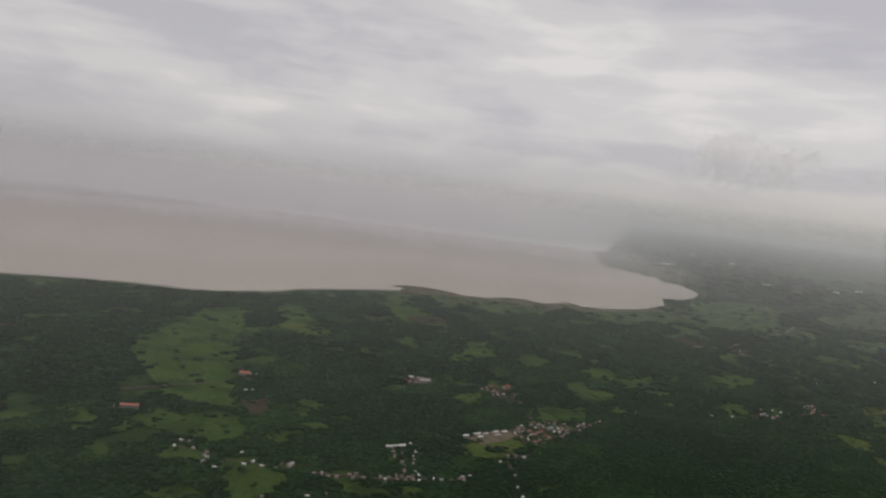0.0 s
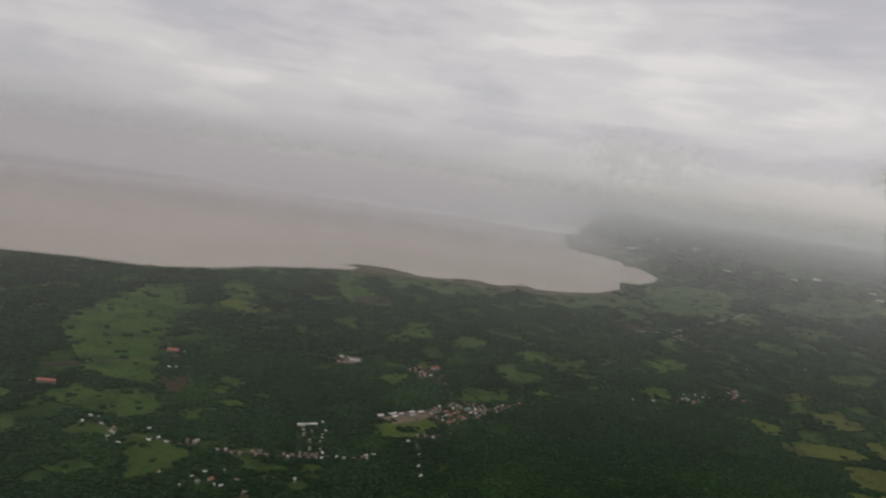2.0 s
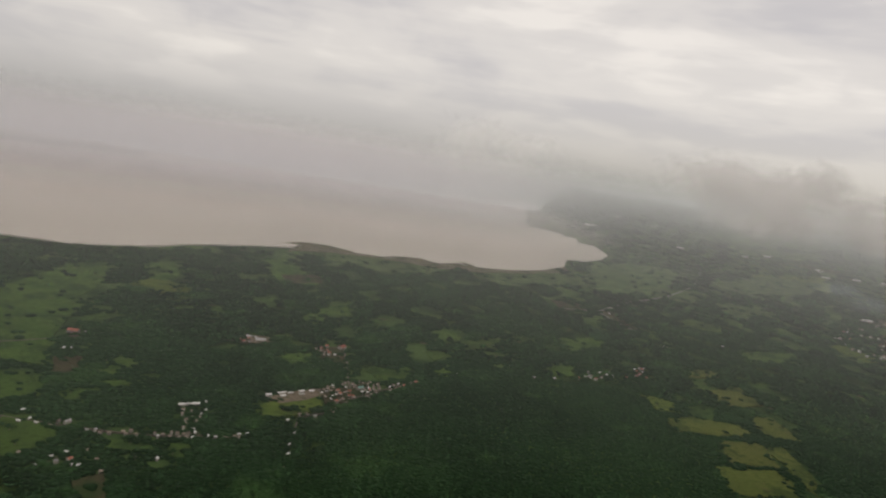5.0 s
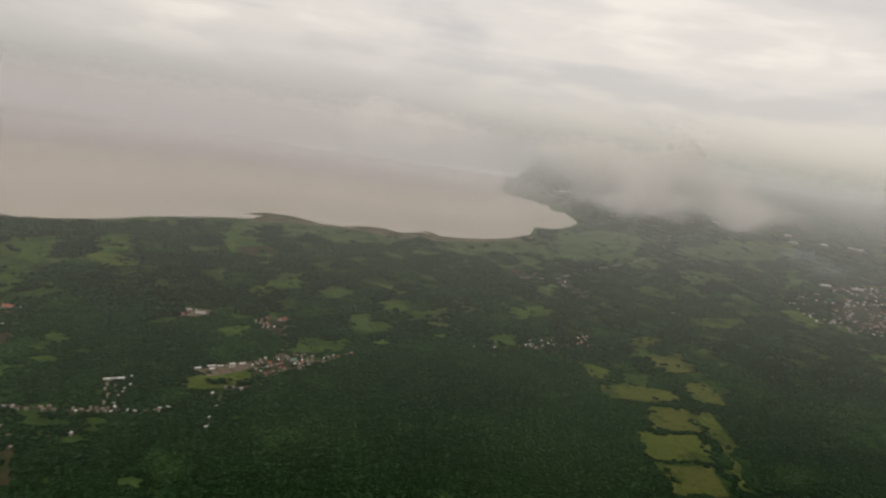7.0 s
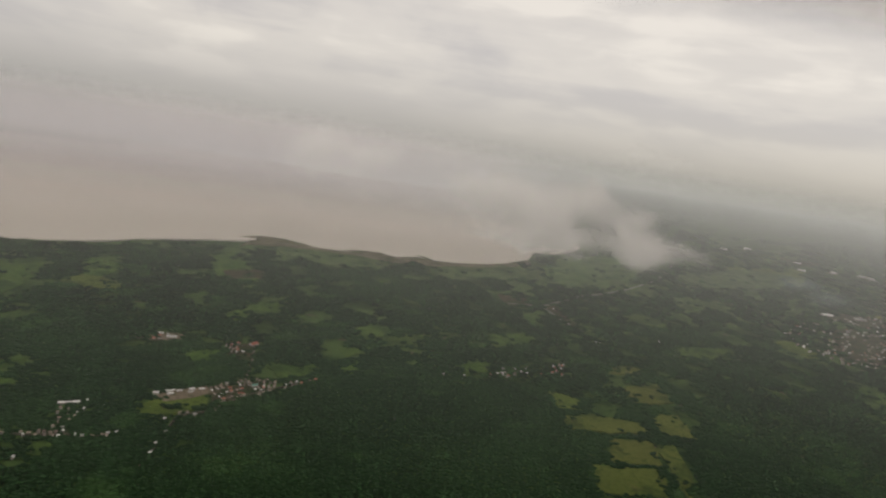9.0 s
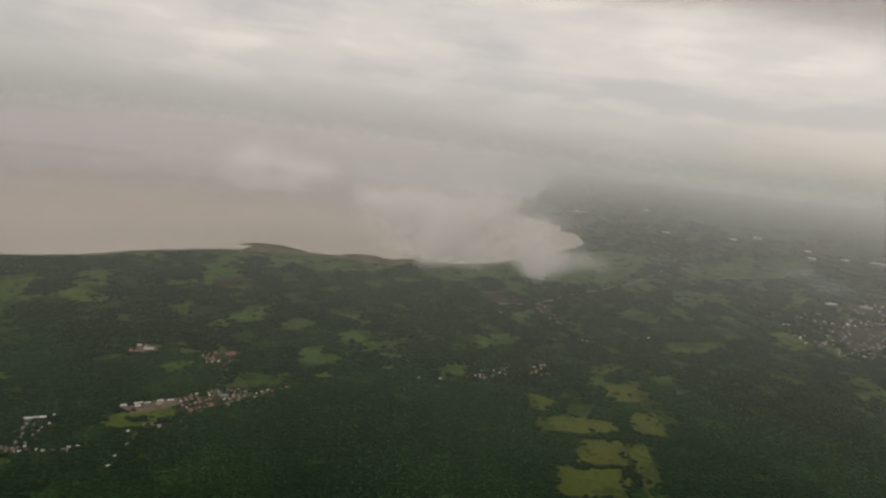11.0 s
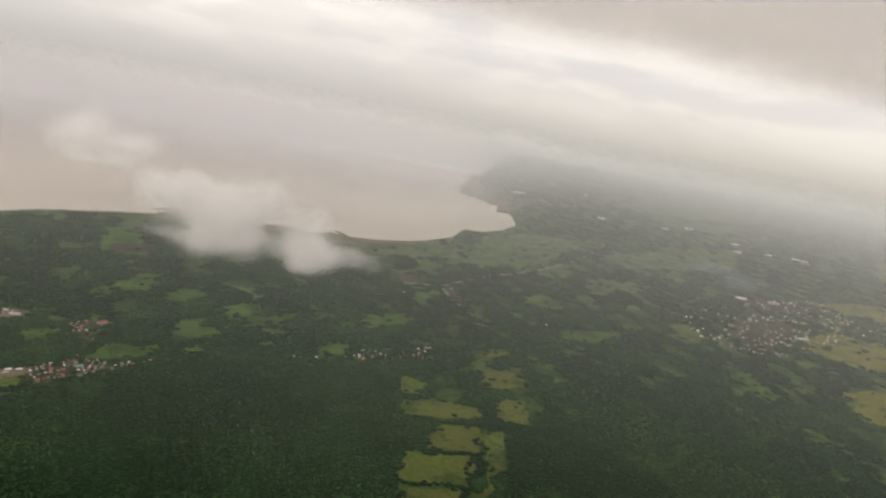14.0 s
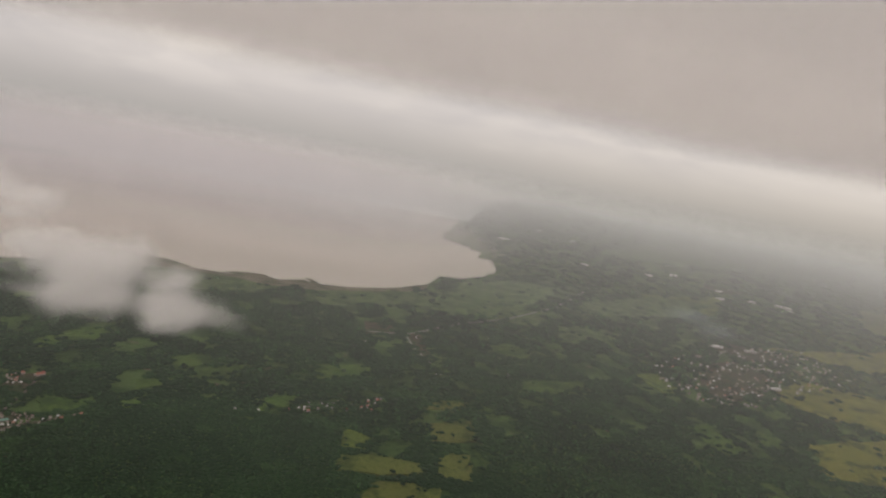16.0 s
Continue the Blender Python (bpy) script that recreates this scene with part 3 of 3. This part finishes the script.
def cluster(corners, count, kinds, apart=7.0, lean=30):
    xs, ys = [c[0] for c in corners], [c[1] for c in corners]
    done = tries = 0
    while done < count and tries < count * 40:
        tries += 1
        x, y = pick.uniform(min(xs), max(xs)), pick.uniform(min(ys), max(ys))
        if inside(corners, np.array(x), np.array(y)) and all(math.hypot(x - u, y - v) > apart for u, v, _ in YARDS):
            put(pick.choice(kinds), x, y, lean + pick.choice((0, 90)) + pick.uniform(-10, 10))
            done += 1


MIX = ("white", "rust", "rust", "tile", "white", "rust", "rust", "white", "rust")
# school and village
for k in range(5):
    put("hall", -123 + 8.6 * k, 710 + 9.4 * k + 2.5 * (k % 2), 46 + 9 * math.sin(4 * k))
put("hall", -109, 716, 46)
put("hall", -94, 733, 46)
put("white", -112, 727, 40)
put("white", -97, 744, 40)
put("green", -44, 790, 58)
cluster([(-90, 752), (-60, 812), (-30, 828), (-22, 800), (-52, 728)], 46, MIX + ("rust",), 5.4, 50)
for x, y in ((-15, 817), (-9, 835), (-47, 586), (-54, 605), (-60, 631), (-78, 657), (50, 922), (-47, 1175)):
    put("white", x, y, 60 + 20 * pick.random())
# compound with a ring of roofs, and the red houses above the village
put("store", -217, 889, 24)
for x, y, kind, turn in ((-240, 874, "tile", 20), (-232, 870, "tile", 24), (-243, 884, "rust", 100), (-238, 897, "hall", 18), (-229, 899, "white", 20), (-226, 874, "white", 30), (-233, 885, "tile", 110), (-205, 899, "white", 20)):
    put(kind, x, y, turn)
put("villa", -116, 933, 75)
cluster([(-150, 912), (-134, 930), (-118, 918), (-112, 890), (-126, 886)], 11, ("white", "rust", "rust", "tile"), 5.5, 20)
# long building and the village road
for k in range(3):
    put("hall", -182 + 5.2 * k, 636 + 4.6 * k, 41)
put("white", -166, 655, 130)
cluster([(-178, 628), (-155, 640), (-138, 590), (-158, 588)], 13, MIX, 6.5, 35)
row_of(VILLAGE_ROAD[4:], 40, ("white", "rust", "rust"), 3.2, 2.4)
row_of(VILLAGE_ROAD[:5], 15, ("white", "rust", "white"), 4.5, 3.0)
put("villa", -410, 770, 12)
put("stable", -438, 597, 24)
row_of(SCHOOL_ROAD[4:], 24, MIX, 4.2)
for x, y, kind in ((-398, 778, "white"), (-371, 716, "white"), (-377, 712, "white"), (-346, 547, "white"), (-338, 548, "white"), (-305, 516, "white"),
                   (-290, 510, "white"), (-297, 508, "white"), (-288, 549, "white"), (-241, 548, "hall"), (-199, 482, "white"), (-192, 489, "tile"), (-180, 484, "white"), (-186, 482, "white"),
                   (-207, 486, "white"), (-450, 588, "rust")):
    put(kind, x, y, pick.uniform(0, 90))
cluster([(-260, 470), (-180, 465), (-120, 520), (-150, 535)], 8, ("rust", "rust", "white"), 12, 15)
# hamlet between the woods
cluster([(205, 1015), (318, 1100), (318, 1170), (262, 1112), (215, 1060)], 34, ("white", "white", "rust", "tile"), 7, 40)
for x, y in ((368, 1354), (374, 1358), (493, 1462), (299, 1285), (233, 1138), (277, 1582), (196, 1463), (204, 1470), (150, 985), (178, 1000)):
    put("white", x, y, pick.uniform(0, 90))
# the town across the plain
cluster([(790, 1760), (960, 2120), (1330, 2500), (1420, 2200), (1003, 1640), (860, 1560)], 300, ("far", "fargrey", "fargrey", "far", "farred", "fargrey", "fargrey"), 8, 25)
put("shed", 1042, 2239, 20)
put("shed", 1145, 2275, 10)
put("shed", 1100, 1850, 35)
for x, y in ((1392, 3321), (1507, 3328), (1540, 3318), (1528, 3260), (969, 3511), (1094, 3617), (1248, 3265), (1269, 3423), (243, 3723), (275, 3735), (407, 4150), (670, 3464), (604, 4019)):
    put("shed", x, y, 12)

woods("dense dark green tree canopy close below", 0, 980, 4.2, 3.9, 0.36)
woods("green woods with hedgerows and clearings", 980, 1750, 6.5, 5.1, 0.42)
woods("woods of the far plain dulled by haze", 1750, 2900, 11.5, 8.8, 0.45)
woods("distant woods fading into the haze", 2900, 4700, 24.0, 16.0, 0.35)


woods("scrubby woods below the aircraft's path", 0, 1300, 12.0, 8.0, 0.6, -380, 300)


# ---- single trees in the fields ----
def tree(height, seed):
    r = random.Random(seed)
    base = tagged(new("tree"), "broad-crowned tree standing alone in a green field", "tree", "trees in the fields")
    bm = bmesh.new()
    for a, b, w in (((0, 0, -1.5), (0.1, 0, height * 0.5), 0.28), ((0, 0, height * 0.35), (height * 0.2, 0.1, height * 0.65), 0.14), ((0, 0, height * 0.35), (-height * 0.18, -0.2, height * 0.62), 0.14)):
        a, b = Vector(a), Vector(b)
        m = Matrix.Translation((a + b) / 2) @ (b - a).to_track_quat("Z", "Y").to_matrix().to_4x4()
        bmesh.ops.create_cone(bm, segments=6, radius1=w, radius2=w * 0.5, depth=(b - a).length, matrix=m)
    part("trunk", bm, BARK, base)
    bm = bmesh.new()
    for k in range(15):
        p = Vector((r.gauss(0, 0.25), r.gauss(0, 0.25), r.uniform(0.45, 0.9))) * height
        m = Matrix.Translation(p) @ Matrix.Diagonal((*(r.uniform(0.12, 0.24) * height for _ in range(2)), r.uniform(0.10, 0.16) * height, 1))
        for v in bmesh.ops.create_icosphere(bm, subdivisions=1, radius=1.0, matrix=m)["verts"]:
            v.co += (v.co - p) * r.uniform(-0.3, 0.3)
    part("crown", bm, CANOPY, base)
    return base


TREES = [tree(6.5, 1), tree(4.6, 2), tree(8.0, 3)]
lone = random.Random(5)
planted = 0
for corners in PLOTS:
    cx, cy = sum(c[0] for c in corners) / len(corners), sum(c[1] for c in corners) / len(corners)
    if math.hypot(cx - 280, cy - 40) > 1250:
        continue
    xs, ys = [c[0] for c in corners], [c[1] for c in corners]
    for k in range(max(2, int((max(xs) - min(xs)) * (max(ys) - min(ys)) / 5200))):
        x, y = lone.uniform(min(xs), max(xs)), lone.uniform(min(ys), max(ys))
        if planted < 110 and inside(corners, np.array(x), np.array(y)) and all(math.hypot(x - u, y - v) > w for u, v, w in YARDS):
            m = pose(x, y, 0.3, 0, 0, lone.uniform(0, 360))
            if planted < 3:
                TREES[planted].matrix_basis = m
            else:
                copy_thing(TREES[lone.randrange(3)], m)
            planted += 1

# ---- hills beyond the lake ----
HILL = surface("far_hill_woods", lambda tree, where: blend(tree, grain(tree, where, 0.01), (0.05, 0.07, 0.05), (0.08, 0.10, 0.07)), 0.95)
along = np.linspace(0, 1, 90)


def ridge(name, ax, ay, bx, by, top, seed, label):
    x, y = ax + (bx - ax) * along, ay + (by - ay) * along
    crest = top * (0.75 + 0.14 * soft_noise(x, y, 900, seed) + 0.07 * soft_noise(x, y, 260, seed + 1)) * np.minimum(1, 6 * np.minimum(along, 1 - along) + 0.15)
    rows = [np.stack([x + dx, y + dy, z], -1) for dx, dy, z in ((120, -160, -2 + 0 * x), (50, -70, crest * 0.7), (0, 0, crest), (-60, 90, crest * 0.6), (-120, 180, -2 + 0 * x))]
    verts = np.concatenate(rows)
    n = len(along)
    faces = [(k * n + i, k * n + i + 1, (k + 1) * n + i + 1, (k + 1) * n + i) for k in range(4) for i in range(n - 1)]
    return tagged(sheet(name, verts, faces, HILL), label, "hills", kind="structure")


ridge("backdrop", -4500, 1800, -2500, 4050, 34, 21, "low wooded hills beyond the lake in haze")

# ---- mist over the far lake and plain, rising to a bank that closes the horizon ----
MIST_LAYERS = 9


def mist_density(tree, where):
    p = node(tree, "ShaderNodeSeparateXYZ", (0, where)).outputs
    east = maths(tree, "SUBTRACT", p[0], 280.0)
    north = maths(tree, "SUBTRACT", p[1], 40.0)
    away = maths(tree, "SQRT", maths(tree, "ADD", maths(tree, "MULTIPLY", east, east), maths(tree, "MULTIPLY", north, north)))
    side = maths(tree, "DIVIDE", east, away)
    near = ramp(tree, maths(tree, "SUBTRACT", away, maths(tree, "MULTIPLY", maths(tree, "MAXIMUM", side, 0.0), 300.0)), 430, 2200, 0.0, 0.33, False)
    lake = ramp(tree, away, 1700, 4100, 0.0, 0.97)
    plain_side = maths(tree, "POWER", ramp(tree, away, 2400, 4600, 0.0, 1.0, False), 1.7)
    split = ramp(tree, side, -0.22, 0.10)
    far = maths(tree, "ADD", maths(tree, "MULTIPLY", lake, maths(tree, "SUBTRACT", 1.0, split)), maths(tree, "MULTIPLY", plain_side, split))
    both = maths(tree, "ADD", near, maths(tree, "MULTIPLY", far, maths(tree, "SUBTRACT", 1.0, near)))
    whole = maths(tree, "MULTIPLY", both, ramp(tree, p[2], 215, 410, 1.0, 0.0))
    # each of the thin layers takes its share
    return maths(tree, "SUBTRACT", 1.0, maths(tree, "POWER", maths(tree, "SUBTRACT", 1.0, maths(tree, "MINIMUM", whole, 0.925)), 1.0 / MIST_LAYERS))


def mist_tone(tree, where):
    """Bluish over the open lake, greener over the wet plain."""
    p = node(tree, "ShaderNodeSeparateXYZ", (0, where)).outputs
    return blend(tree, ramp(tree, p[0], -1500, 900), (0.882, 0.878, 0.894), (0.876, 0.897, 0.893))


MIST = vapour("mist", mist_density, mist_tone, 0.5)
reach = np.r_[np.arange(300, 3000, 150.0), np.arange(3000, 4400, 50.0), np.arange(4400, 4701, 20.0)]
bearings = np.linspace(-math.pi, math.pi, 181)
verts, faces = grid(bearings, reach, 0.0)
turn, far = verts[:, 0].copy(), verts[:, 1].copy()
bank = np.clip((far - 4400) / 300, 0, 1)
for k in range(MIST_LAYERS):
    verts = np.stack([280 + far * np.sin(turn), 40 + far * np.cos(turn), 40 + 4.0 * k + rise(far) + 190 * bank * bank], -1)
    tagged(sheet("mist", verts, faces, MIST), "thin layer of grey haze over the far lake and plain", "mist", "layers of haze", "stuff")


# ---- low clouds ----
def low_cloud(lobes, layers, thick, seed, label, fine=0.030, ragged=1.15, name="low_cloud", tint=(0.995, 0.988, 0.982)):
    """A drifting cloud: slanting layers of vapour through a billowing body of a few lobes (centre, reach)."""
    def density(tree, where):
        stray = node(tree, "ShaderNodeTexNoise", ("Vector", where), ("Scale", fine * 0.7), ("Detail", 3.0)).outputs["Color"]
        moved = node(tree, "ShaderNodeVectorMath", (0, stray), (1, (0.5, 0.5, 0.5)), operation="SUBTRACT").outputs[0]
        moved = node(tree, "ShaderNodeVectorMath", (0, moved), (1, (30, 30, 30)), (2, where), operation="MULTIPLY_ADD").outputs[0]
        body = None
        for centre, reach in lobes:
            local = node(tree, "ShaderNodeMapping", (0, moved), (1, centre), (3, reach), vector_type="TEXTURE").outputs[0]
            away = node(tree, "ShaderNodeVectorMath", (0, local), operation="LENGTH").outputs["Value"]
            fill = maths(tree, "SUBTRACT", 1.0, away)
            body = fill if body is None else maths(tree, "MAXIMUM", body, fill)
        curl = maths(tree, "SUBTRACT", grain(tree, where, fine, 4.0, 0.58, (1, 0.3, 1.2), (seed, seed * 2.1, 0), 0.6), 0.5)
        return ramp(tree, maths(tree, "ADD", body, maths(tree, "MULTIPLY", curl, ragged)), -0.08, 0.75, 0.0, thick)
    low = [min(c[k] - 1.3 * r[k] for c, r in lobes) for k in range(3)]
    high = [max(c[k] + 1.3 * r[k] for c, r in lobes) for k in range(3)]
    tall = high[2] - low[2]
    verts, faces = [], []
    for k in range(layers):
        y = low[1] + (high[1] - low[1]) * (k + 0.5) / layers
        at = len(verts)
        verts += [(low[0], y - 0.22 * tall, low[2]), (high[0], y - 0.22 * tall, low[2]), (high[0], y + 0.22 * tall, high[2]), (low[0], y + 0.22 * tall, high[2])]
        faces.append((at, at + 1, at + 2, at + 3))
    ob = sheet(name, verts, faces, vapour(name + "_vapour", density, tint, 0.10), False)
    return tagged(ob, label, name.replace("low_", ""), "low clouds" if name == "low_cloud" else "", "stuff")


low_cloud([((252, 466, 296), (36, 28, 20)), ((290, 460, 292), (46, 32, 23)), ((336, 452, 277), (36, 24, 14)), ((292, 452, 275), (60, 26, 10))], 20, 0.25, 3.1, "ragged white low cloud drifting over the shore", 0.032, 2.2)
low_cloud([((78, 599, 302), (34, 22, 18)), ((112, 599, 299), (40, 20, 13)), ((96, 599, 286), (44, 20, 10))], 12, 0.12, 7.7, "small white puff of cloud above the lake", 0.036, 2.5)
low_cloud([((366, 1238, 351), (66, 28, 18)), ((420, 1238, 343), (54, 26, 14))], 6, 0.06, 12.3, "faint white wisp of cloud over the bay", 0.02, 1.8)


low_cloud([((1010, 2180, 60), (75, 40, 34)), ((930, 2190, 85), (90, 40, 26))], 5, 0.07, 5.5, "thin bluish smoke rising from the town", 0.012, 1.0, "smoke", (0.60, 0.68, 0.74))


# ---- the near cloud base overhead ----
def deck_density(tree, where):
    p = node(tree, "ShaderNodeSeparateXYZ", (0, where)).outputs
    slope = maths(tree, "SUBTRACT", p[1], maths(tree, "MULTIPLY", maths(tree, "SUBTRACT", p[0], 340.0), 0.42))
    ragged = maths(tree, "ADD", slope, ramp(tree, grain(tree, where, 0.009, 3.0, 0.5), 0.2, 0.8, -26.0, 26.0, False))
    return maths(tree, "MULTIPLY", ramp(tree, ragged, 325.0, 510.0, 1.0, 0.0), maths(tree, "MULTIPLY", ramp(tree, p[0], -200.0, 290.0, 0.0, 0.24), ramp(tree, p[1], -200.0, -60.0)))


DECK = vapour("cloud_base", deck_density, (0.80, 0.78, 0.76), 0.85)
for z in np.arange(421.0, 437.0, 2.1):
    deck = sheet("cloud_base", *grid(np.arange(-300, 2501, 200.0), np.arange(-200, 1601, 200.0), z), DECK)
    tagged(deck, "grey ragged base of a low cloud layer overhead", "cloud", "layers of the low cloud base", "stuff")


# ---- engine nacelle of the aircraft ----
def turned(profile, count=48):
    """A body turned about the x axis from (x, radius) corners."""
    bm = bmesh.new()
    rings = [[bm.verts.new((x, r * math.cos(2 * math.pi * k / count), r * math.sin(2 * math.pi * k / count))) for k in range(count)] for x, r in profile]
    for p, q in zip(rings, rings[1:]):
        for k in range(count):
            bm.faces.new((p[k], p[(k + 1) % count], q[(k + 1) % count], q[k])).smooth = True
    bmesh.ops.recalc_face_normals(bm, faces=bm.faces[:])
    return bm


COWL = plain("cowl_paint", (0.62, 0.55, 0.48), (0.64, 0.57, 0.50), 0.35)
LIP = plain("bare_lip_metal", (0.60, 0.54, 0.48), (0.62, 0.56, 0.50), 0.40, metal=0.3)
LINER = plain("dark_duct_liner", (0.10, 0.085, 0.075), (0.11, 0.095, 0.085), 0.6)
BLADE = plain("fan_blade_metal", (0.07, 0.065, 0.06), (0.08, 0.075, 0.07), 0.4, metal=0.6)
engine = tagged(new("engine_nacelle"), "cream jet engine nacelle with a dark round inlet", "engine")
part("cowl", turned([(-0.22, 0.955), (-0.8, 1.03), (-1.6, 1.05), (-2.6, 0.98), (-3.4, 0.84), (-3.4, 0.78)]), COWL, engine)
part("inlet_lip", turned([(-0.22, 0.957), (-0.10, 0.915), (-0.03, 0.87), (0.0, 0.83), (-0.03, 0.79), (-0.12, 0.765), (-0.25, 0.755)]), LIP, engine)
part("duct", turned([(-0.25, 0.755), (-0.6, 0.77), (-1.1, 0.79), (-1.1, 0.05)]), LINER, engine)
part("spinner", turned([(-0.62, 0.01), (-0.70, 0.08), (-0.85, 0.17), (-1.05, 0.24)], 24), COWL, engine)
bm = bmesh.new()
for k in range(22):
    turn = Matrix.Rotation(2 * math.pi * k / 22, 4, "X")
    corners = [bm.verts.new(turn @ Vector(p)) for p in ((-0.86, -0.03, 0.2), (-1.0, 0.05, 0.2), (-1.02, 0.12, 0.77), (-0.84, -0.10, 0.77))]
    bm.faces.new(corners)
part("fan", bm, BLADE, engine, "ring of dark fan blades")
engine.matrix_basis = look((415.11, 50.01, 354.13), (416.0, 49.94, 354.58), 0) @ pose(0, 0, 0, 0, 90, 0) @ Matrix.Scale(0.48, 4)
